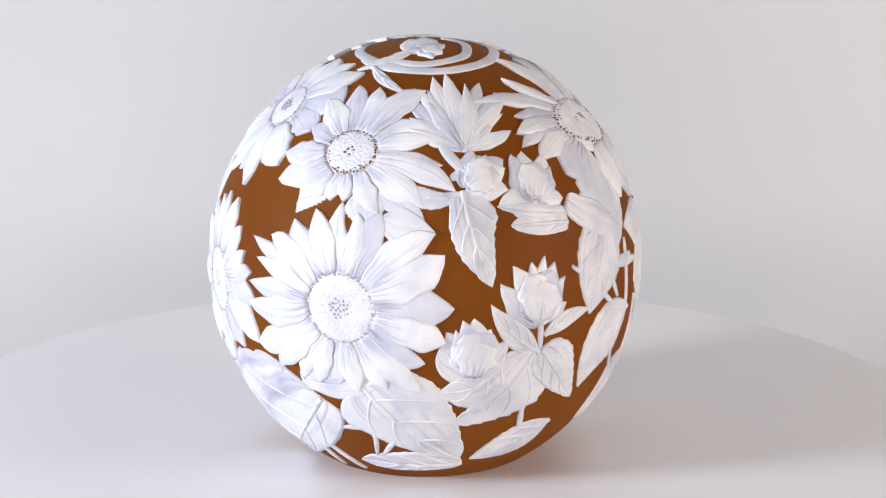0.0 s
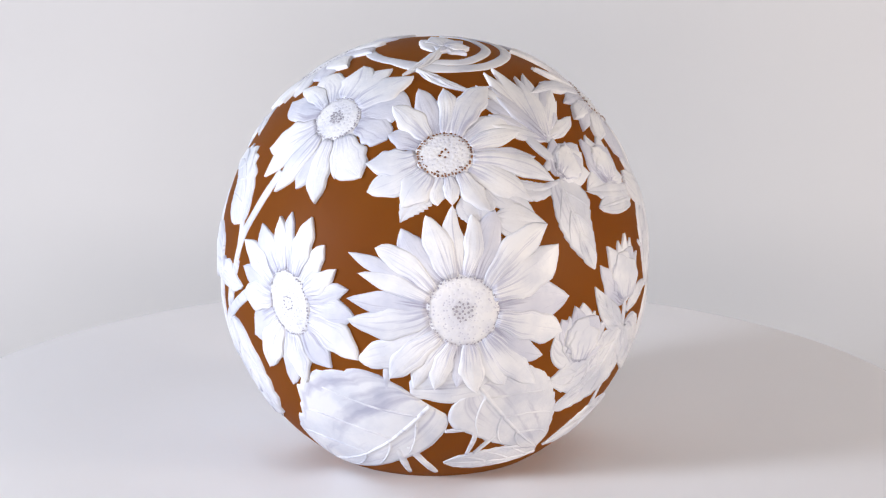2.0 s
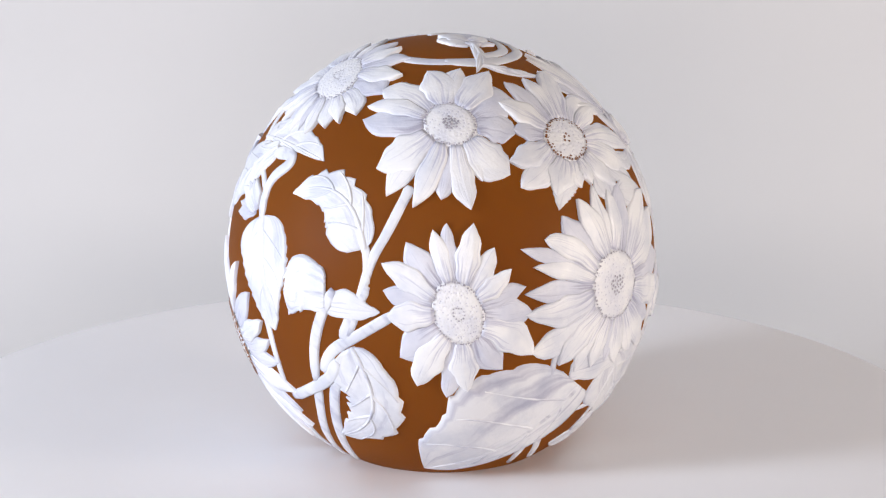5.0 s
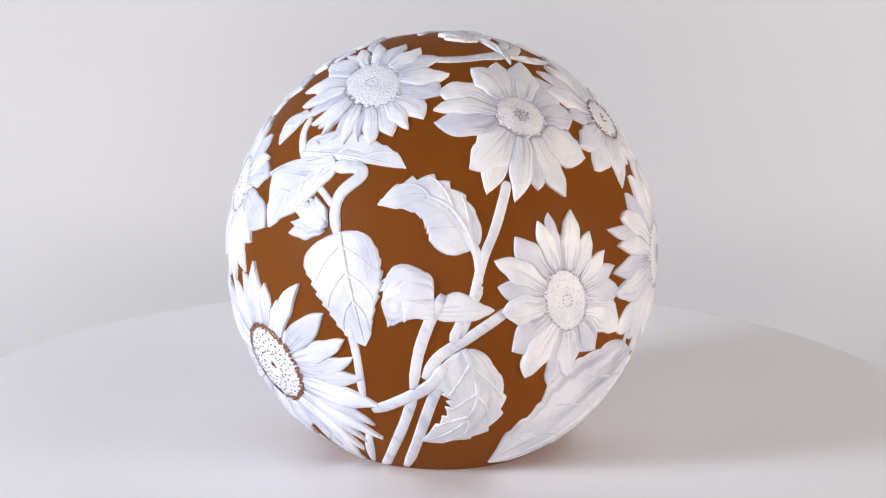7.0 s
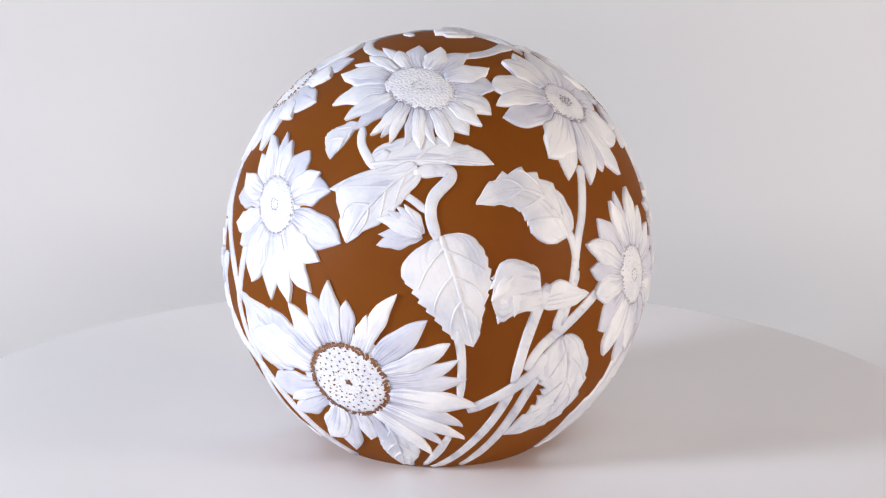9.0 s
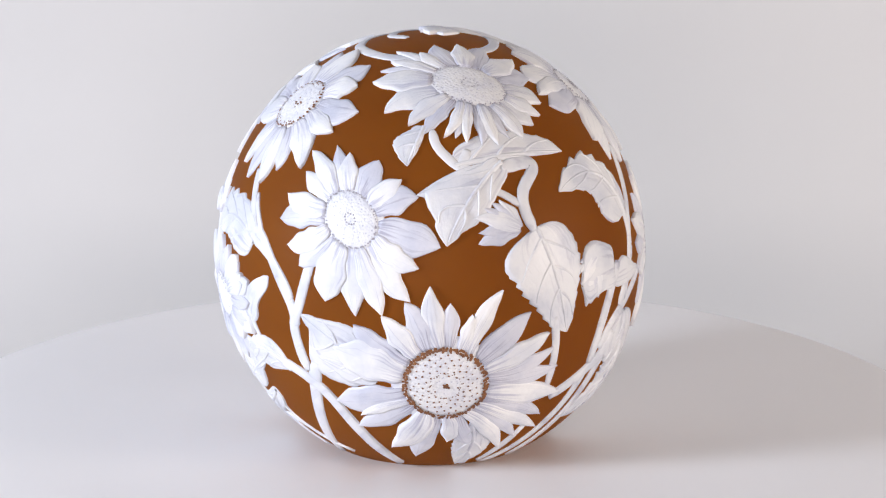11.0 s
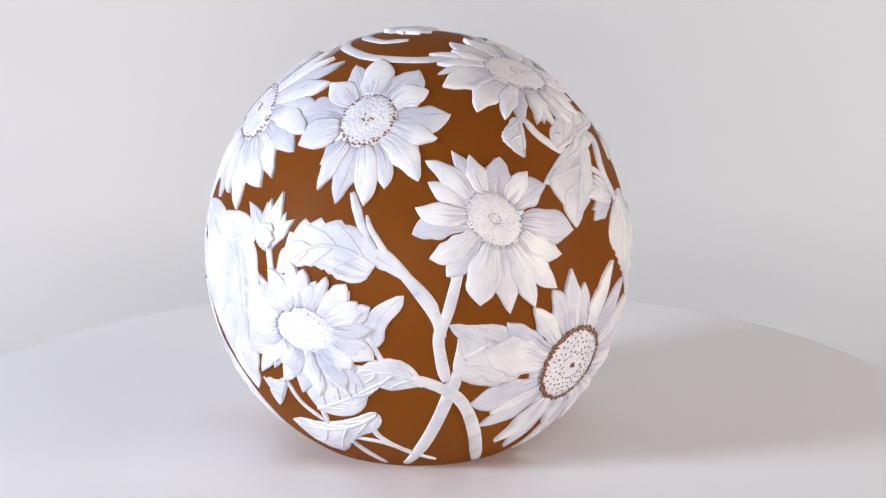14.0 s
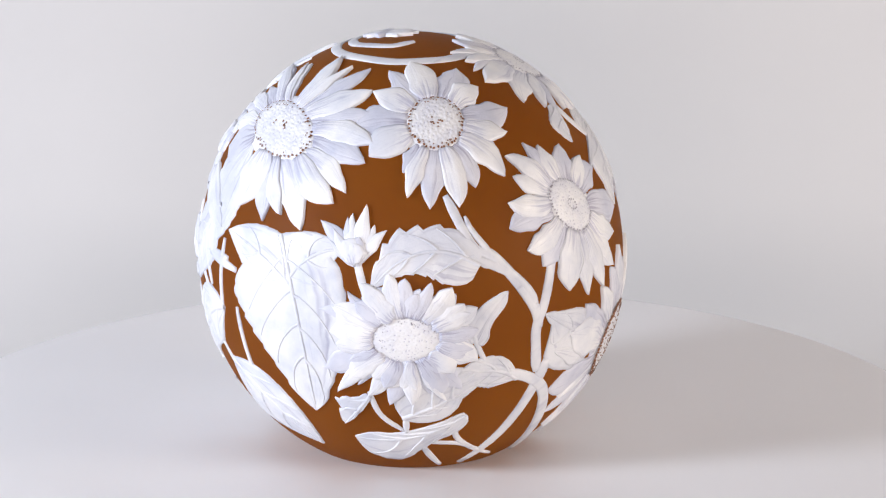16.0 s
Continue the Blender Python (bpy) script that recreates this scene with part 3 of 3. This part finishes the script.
    stem([(-150.0, 72.5), (-112.0, 73.1), (-85.0, 72.7), (-60.0, 72.6), (-36.0, 71.7), (-15.0, 70.0)], 1.4, 1.4, thick=0.5)
    stem([(-36.0, 73.2), (-5.5, 72.9), (15.0, 73.7), (38.7, 75.0), (58.8, 76.9), (97.0, 79.7), (136.0, 83.4)], 1.4, 1.2, thick=0.55)
    leaf(-15.3, 81.1, (219, 16.8), 0.20, 1.5, 1.5, "spear", seed=1, veins=2, bite=0.0, lift=0.5)
    leaf(-41.0, 69.5, (341, 16.4), -0.18, 1.5, 1.5, "spear", seed=2, veins=2, bite=0.0, lift=0.3)
    bud(-5.8, 81.8, [(163, 6.0), (116, 8.7), (92, 9.0), (63, 7.6), (22, 6.4), (339, 6.2), (302, 6.7), (268, 3.7), (224, 4.5)], seed=3, wide=0.4, lift=0.3)
    leaf(-30.6, -23.9, (233, 48.3), 0.00, (5.0, 8.9, 9.0, 7.6, 6.5, 5.0, 1.5), (9.0, 22.0, 27.6, 28.0, 21.6, 17.6, 5.0), seed=4, bite=0.03, nip=0.06, teeth=9, veins=3)
    leaf(-17.1, -18.5, (305, 36.7), 0.00, (6.0, 13.7, 15.3, 13.9, 11.0, 6.6, 0.5), (5.5, 12.2, 10.2, 8.1, 5.5, 3.0, 0.5), seed=6, bite=0.05, teeth=12)
    leaf(14.0, -48.7, (194, 26.2), -0.10, (0.8, 3.2, 3.8, 4.0, 4.0, 3.0, 0.0), (1.0, 4.9, 6.9, 6.9, 6.0, 4.2, 0.0), seed=7, bite=0.08)
    leaf(10.9, 31.5, (285, 24.5), -0.09, (2.0, 6.6, 7.8, 5.8, 4.5, 2.9, 0.0), (1.5, 4.0, 5.4, 5.5, 4.5, 2.5, 0.0), seed=8, bite=0.1)
    leaf(42.3, 20.5, (172, 17.2), 0.00, (1.5, 2.4, 2.8, 2.9, 2.5, 1.7, 0.0), (2.0, 3.8, 4.3, 4.3, 3.5, 1.9, 0.0), seed=9, bite=0.02, veins=1)
    leaf(44.1, 26.0, (332, 22.7), -0.10, (1.5, 2.8, 3.9, 4.2, 3.2, 2.0, 0.0), (2.0, 4.0, 4.2, 4.3, 3.4, 2.2, 0.0), seed=10, bite=0.0, lift=0.7, veins=0)
    leaf(42.1, 23.0, (164, 19.8), 0.08, (0.8, 1.3, 1.5, 1.5, 1.2, 0.8, 0.0), (1.0, 2.1, 2.6, 2.4, 1.7, 1.0, 0.0), seed=71, bite=0.0, lift=0.5, veins=0)
    leaf(30.8, -10.5, (136, 19.6), 0.17, 2.9, 3.6, "spear", seed=11, bite=0.0)
    leaf(31.8, -6.5, (15, 16.0), 0.18, 2.1, 2.3, "spear", seed=12, bite=0.0)
    leaf(29.0, -10.5, (227, 27.9), 0.14, (1.0, 9.2, 11.5, 9.3, 6.3, 3.8, 0.0), (1.0, 7.3, 8.2, 6.4, 4.3, 2.0, 0.0), seed=13, bite=0.14)
    leaf(31.2, -9.8, (308, 22.2), 0.00, (1.0, 6.3, 7.5, 6.0, 4.2, 2.2, 0.0), (1.0, 5.2, 5.3, 4.7, 3.6, 2.0, 0.0), seed=14, bite=0.12, lift=0.5)
    leaf(20.6, -9.6, (212, 19.3), 0.39, 8.0, 7.4, "oval", seed=15, bite=0.1)
    leaf(42.5, -34.2, (220, 23.2), -0.08, 6.9, 6.1, "oval", seed=16, bite=0.1)
    leaf(67.5, -6.4, (228, 25.5), -0.38, 8.2, 8.4, "oval", seed=17, bite=0.06)
    leaf(61.3, 19.0, (237, 26.6), -0.14, 9.7, 9.5, "oval", seed=18, bite=0.06)
    leaf(64.8, -21.2, (303, 32.9), 0.21, 8.9, 14.7, "oval", seed=19, bite=0.04)
    leaf(-93.8, 15.8, (153, 27.2), -0.54, (5.0, 9.2, 9.2, 7.9, 5.4, 3.2, 0.0), (0.0, 3.8, 5.1, 6.0, 5.9, 3.6, 0.0), seed=20, bite=0.12, nip=0.34, teeth=8)
    leaf(-104.4, 2.4, (182, 13.5), 0.00, (3.0, 3.6, 3.3, 3.6, 4.2, 5.0, 1.0), (5.6, 8.0, 9.2, 9.9, 9.8, 8.2, 1.0), seed=21, bite=0.0, lift=0.7, veins=0)
    bud(-108.9, 10.4, [(195, 9.5), (208, 10.9), (221, 12.2), (242, 15.9), (245, 12.9), (256, 13.0), (266, 11.5), (277, 10.7)], seed=22, wide=0.2, lift=0.0, name="leaf_fringe", label="toothed hanging edge of a folded leaf")
    leaf(-103.8, 0.6, (0, 14.7), 0.00, (2.5, 4.1, 4.9, 4.2, 2.8, 1.3, 0.0), (1.5, 2.4, 2.4, 2.4, 2.4, 1.3, 0.0), seed=23, bite=0.0, lift=0.3, veins=0)
    leaf(-97.1, -9.2, (252, 32.5), 0.53, (0.0, 5.2, 7.7, 8.6, 8.2, 4.2, 0.0), (3.5, 10.2, 9.4, 7.8, 6.6, 4.5, 0.0), seed=24, bite=0.2, nip=0.3, lift=0.4, teeth=8)
    leaf(-130.9, 18.6, (287, 29.0), 0.03, (1.5, 8.4, 9.6, 8.9, 5.9, 3.3, 0.0), (3.0, 12.2, 11.9, 10.7, 8.2, 5.7, 0.0), seed=25, bite=0.12, teeth=10)
    leaf(-138.0, 35.9, (226, 26.0), -0.12, (2.0, 4.2, 5.2, 5.6, 4.8, 2.2, 0.0), (1.5, 3.0, 5.4, 8.6, 10.8, 5.2, 0.0), seed=26, bite=0.05, lift=0.5)
    leaf(-135.3, 35.2, (187, 25.9), -0.05, 7.4, 1.7, "oval", seed=27, bite=0.0, lift=0.3, veins=0)
    leaf(-162.9, 46.8, (249, 11.6), 0.00, (0.6, 0.8, 1.0, 1.0, 0.9, 0.4, 0.0), (1.0, 2.9, 4.7, 5.9, 5.6, 3.4, 0.0), seed=28, bite=0.06, veins=2)
    leaf(-153.2, 36.0, (12, 31.8), 0.00, (2.0, 5.5, 7.0, 7.2, 5.6, 4.2, 0.0), (0.6, 0.9, 1.2, 1.2, 1.0, 0.8, 0.0), seed=29, bite=0.1, nip=0.0, lift=0.0)
    leaf(144.6, 10.9, (189, 28.7), -0.45, (4.0, 7.4, 7.5, 6.0, 4.3, 2.2, 0.0), (1.0, 5.3, 6.8, 7.4, 7.5, 3.9, 0.0), seed=30, bite=0.14, nip=0.26, teeth=8)
    leaf(89.5, 16.6, (278, 47.9), 0.17, (1.5, 12.8, 14.8, 12.9, 10.2, 5.7, 0.0), (3.0, 20.5, 20.8, 18.2, 13.6, 8.2, 0.0), seed=31, bite=0.07, lift=0.1, veins=4)
    leaf(156.7, -20.7, (185, 19.2), -0.46, 5.5, 4.2, "spear", seed=32, bite=0.08)
    leaf(142.9, -9.0, (54, 15.7), 0.14, (2.0, 3.2, 3.7, 3.4, 2.6, 1.5, 0.0), (2.0, 3.1, 2.2, 2.0, 2.2, 2.0, 0.0), seed=33, bite=0.02, veins=0)
    leaf(123.7, -31.2, (25, 23.6), 0.00, (4.0, 9.5, 10.6, 11.8, 10.1, 7.6, 0.0), (0.5, 2.2, 3.2, 3.4, 2.2, 1.4, 0.0), seed=34, bite=0.06)
    leaf(135.8, -16.5, (240, 18.5), 0.41, 5.3, 6.3, "oval", seed=35, bite=0.04, lift=0.1, veins=0)
    leaf(114.8, -23.7, (234, 13.5), 0.00, (0.5, 0.8, 1.0, 1.0, 0.9, 0.6, 0.0), (0.8, 2.0, 4.6, 7.0, 4.3, 3.2, 0.0), seed=36, bite=0.25, teeth=5, veins=2)
    leaf(143.0, -30.8, (207, 30.5), 0.15, (1.0, 4.0, 4.4, 7.2, 11.8, 9.8, 0.5), (0.8, 2.0, 2.5, 2.7, 2.6, 2.9, 0.5), seed=37, bite=0.05)
    leaf(-176.8, -15.1, (152, 22.4), 0.00, (7.5, 9.8, 11.1, 11.2, 9.4, 1.6, 0.3), (3.0, 7.2, 6.6, 5.8, 4.0, 2.1, 0.3), seed=39, bite=0.03, veins=2)
    leaf(-174.8, -18.3, (170, 17.0), -0.10, (2.0, 4.2, 5.0, 5.0, 3.6, 2.0, 0.0), (2.0, 4.0, 4.6, 4.6, 3.4, 2.0, 0.0), seed=40, bite=0.04, lift=0.4, veins=1)
    leaf(-147.6, -33.9, (268, 24.0), 0.13, 5.3, 5.3, "oval", seed=41, bite=0.08)
    bud(13.4, 42.5, [(123, 21.7), (114, 22.5), (107, 20.0), (138, 16.2), (150, 15.1), (114, 16.5), (98, 24.4), (90, 24.9), (78, 20.8), (68, 23.0), (56, 20.5), (46, 20.3), (40, 16.3), (21, 14.6), (16, 9.6)], seed=42, wide=0.13)
    leaf(13.6, 41.4, (76, 19.1), 0.03, 5.5, 5.0, "spear", seed=43, bite=0.0, lift=0.2)
    bud(12.2, 32.2, [(82, 7.6), (74, 10.6), (53, 10.5), (34, 13.1), (24, 11.9), (19, 8.4), (356, 11.2), (346, 5.5)], seed=44, wide=0.34, heart=0.72)
    bud(33.2, 27.4, [(178, 10.6), (128, 7.9), (104, 12.7), (88, 12.8), (61, 13.2), (46, 10.6), (28, 7.8), (356, 8.7), (218, 2.0)], seed=45, wide=0.34, heart=0.72)
    bud(30.2, -2.9, [(134, 15.5), (140, 12.8), (115, 16.7), (108, 14.6), (96, 15.5), (82, 16.6), (70, 15.6), (52, 13.4), (48, 10.0), (25, 9.4), (28, 6.0)], seed=46, wide=0.24, heart=0.80)
    bud(12.1, -15.5, [(119, 14.3), (109, 13.7), (100, 15.6), (89, 15.7), (70, 13.5), (65, 10.9), (45, 13.4), (41, 9.1), (16, 8.9), (134, 9.7)], seed=47, wide=0.24, heart=0.80)
    bud(-135.9, 19.0, [(193, 12.0), (180, 11.3), (162, 12.5), (147, 10.9), (134, 9.6), (122, 8.8), (119, 4.8)], seed=48, wide=0.2)
    bud(112.1, 11.3, [(134, 14.6), (141, 9.1), (126, 10.6), (104, 12.0), (97, 12.8), (83, 15.1), (67, 11.1), (50, 11.8)], seed=49, wide=0.15, heart=0.46, lift=0.3)
    sunflower(-22.0, 2.2, (9.3, 8.8, 157), "pale",
              [(2, 29.3), (29, 30.1), (39, 25.4), (40, 30.8), (69, 25.8), (83, 23.6), (94, 25.9), (111, 25.1), (127, 25.5), (145, 27.0), (154, 32.7), (161, 28.2), (175, 29.9), (185, 29.9), (206, 30.5), (224, 25.8), (239, 24.4), (251, 21.8), (266, 20.2), (280, 22.4), (299, 23.5), (313, 29.4), (328, 25.5), (344, 28.1)], seed=50, lift=0.35)
    sunflower(-25.6, 41.0, (7.4, 6.1, -176), "dotted",
              [(4, 24.2), (21, 22.6), (34, 22.1), (60, 25.6), (72, 18.5), (88, 20.3), (105, 21.7), (129, 20.0), (154, 15.8), (181, 20.1), (201, 21.7), (229, 17.3), (260, 13.3), (276, 13.1), (296, 14.3), (308, 18.4), (335, 25.0), (352, 29.3)], seed=51, lift=0.1)
    sunflower(-69.8, 49.1, (7.0, 6.3, 142), "pale",
              [(30, 19.6), (60, 22.4), (79, 20.3), (105, 19.3), (141, 22.2), (157, 22.8), (167, 23.1), (208, 22.0), (226, 25.0), (244, 24.3), (261, 20.6), (281, 23.4), (296, 17.5), (318, 20.0), (354, 16.7)], seed=52, lift=0.2)
    sunflower(-69.1, 0.9, (8.5, 6.2, -66), "plain",
              [(18, 18.5), (37, 17.2), (59, 18.4), (79, 22.3), (97, 22.3), (107, 21.4), (127, 21.9), (148, 23.0), (164, 19.9), (183, 18.0), (218, 18.9), (242, 22.1), (263, 23.2), (277, 21.4), (307, 19.4), (328, 23.2), (358, 19.2)], seed=53, lift=0.25)
    sunflower(-140.4, 59.9, (10.1, 6.9, 152), "plain",
              [(11, 19.5), (34, 20.0), (57, 19.8), (81, 18.0), (99, 19.3), (117, 17.8), (124, 23.7), (136, 22.4), (147, 23.7), (158, 24.9), (186, 23.8), (205, 21.1), (218, 20.5), (233, 18.8), (242, 18.0), (252, 18.8), (264, 19.1), (277, 19.5), (289, 18.8), (299, 20.2), (317, 19.6), (330, 20.0), (344, 20.0)], seed=54, lift=0.3)
    sunflower(-156.8, -20.4, (11.2, 10.7, 140), "ringed",
              [(10, 30.1), (20, 29.9), (37, 28.6), (58, 28.7), (61, 23.3), (70, 20.2), (87, 22.2), (99, 26.9), (116, 24.7), (133, 24.8), (149, 28.4), (167, 30.4), (200, 30.5), (211, 25.4), (219, 29.0), (242, 28.9), (257, 30.8), (273, 21.1), (288, 26.0), (299, 32.6), (309, 31.7), (319, 34.8), (327, 32.2), (342, 33.6), (358, 31.0)], seed=55, lift=0.35)
    sunflower(177.0, 21.5, (8.3, 6.3, 140), "plain",
              [(24, 18.3), (44, 16.2), (73, 16.3), (102, 17.2), (113, 20.2), (132, 22.6), (144, 19.2), (165, 20.6), (183, 21.7), (203, 19.6), (222, 18.9), (255, 21.5), (277, 23.9), (294, 25.0), (313, 25.5), (332, 21.6), (350, 24.4)], seed=56, lift=0.25)
    sunflower(136.3, 48.5, (8.2, 7.3, -108), "dotted",
              [(17, 21.4), (42, 17.6), (66, 20.9), (99, 22.2), (116, 21.6), (140, 19.0), (173, 20.6), (202, 19.5), (232, 16.6), (244, 22.0), (260, 23.5), (279, 23.3), (295, 20.0), (319, 22.2), (335, 17.0), (354, 19.0)], seed=57, lift=0.2)
    sunflower(74.2, 42.9, (13.7, 7.2, 166), "dotted",
              [(1, 29.4), (12, 29.0), (31, 25.7), (48, 25.9), (68, 27.6), (78, 24.4), (93, 24.9), (96, 26.7), (118, 24.8), (120, 24.5), (134, 28.4), (140, 36.0), (151, 25.6), (162, 28.0), (170, 29.0), (181, 26.5), (199, 23.5), (263, 22.1), (288, 25.1), (303, 24.7), (313, 30.5), (335, 29.8), (343, 30.2)], seed=58, lift=0.35)
    sunflower(125.1, -7.0, (8.9, 5.9, 180), "soft",
              [(8, 17.1), (22, 19.9), (41, 17.2), (53, 12.3), (74, 13.5), (96, 14.3), (119, 15.0), (137, 15.5), (142, 19.0), (158, 20.6), (164, 23.8), (177, 19.7), (204, 23.7), (222, 24.5), (227, 18.6), (239, 19.3), (257, 19.8), (274, 19.0), (292, 17.1), (300, 21.0), (314, 20.8), (340, 19.7), (353, 17.0)], seed=59, lift=0.3, second=26)
    leaf(64.6, 36.4, (255, 23.2), -0.16, 8.8, 8.4, "oval", seed=60, lift=0.0, veins=0)
    leaf(64.0, 34.2, (260, 26.2), 0.19, 6.3, 6.3, "oval", seed=61, lift=0.0, veins=0)
    leaf(-27.2, 32.9, (220, 13.6), -0.19, 3.6, 4.2, "oval", seed=62, lift=0.0, bite=0.2, veins=0)
    leaf(-19.8, 31.7, (285, 10.5), 0.14, 5.8, 5.3, "oval", seed=63, lift=0.0, veins=0)
    leaf(-13.8, 32.4, (330, 14.4), -0.06, 4.2, 3.6, "oval", seed=64, lift=0.0, bite=0.15, veins=0)
    leaf(-7.2, 33.9, (354, 15.6), -0.41, 2.7, 2.7, "oval", seed=65, lift=0.0, veins=0)
    leaf(-12.8, 24.6, (351, 14.6), -0.10, 4.7, 4.2, "spear", seed=66, veins=0, lift=0.25, bite=0.0)
    leaf(94.3, 4.0, (157, 27.5), -0.14, 8.4, 8.4, "heart", seed=67, veins=2, lift=0.0, bite=0.03)
    leaf(92.5, 4.7, (34, 19.0), 0.25, 8.4, 8.4, "heart", seed=68, veins=2, lift=0.0, bite=0.03)
    leaf(-35.9, -18.8, (2, 22.1), 0.00, (2.0, 3.8, 5.9, 6.6, 5.6, 4.4, 0.0), (2.0, 3.2, 4.6, 5.2, 4.6, 3.5, 0.0), seed=72, bite=0.0, lift=0.0, veins=0)
    leaf(3.3, -7.3, (332, 17.1), 0.01, 7.4, 6.9, "round", seed=69, veins=0, lift=0.0, bite=0.0)


carving()


def motions():
    rows = []
    for i in range(33):
        t = i * 0.5
        a = radians(SPIN * t - 89.28)
        rows.append((t, pose(OFF * math.cos(a), OFF * math.sin(a), 0, 0, 0, SPIN * t)))
    walk(GLOBE, rows)
    walk(TURNTABLE, [(i * 0.5, pose(0, 0, 0, 0, 0, SPIN * i * 0.5)) for i in range(33)])


motions()
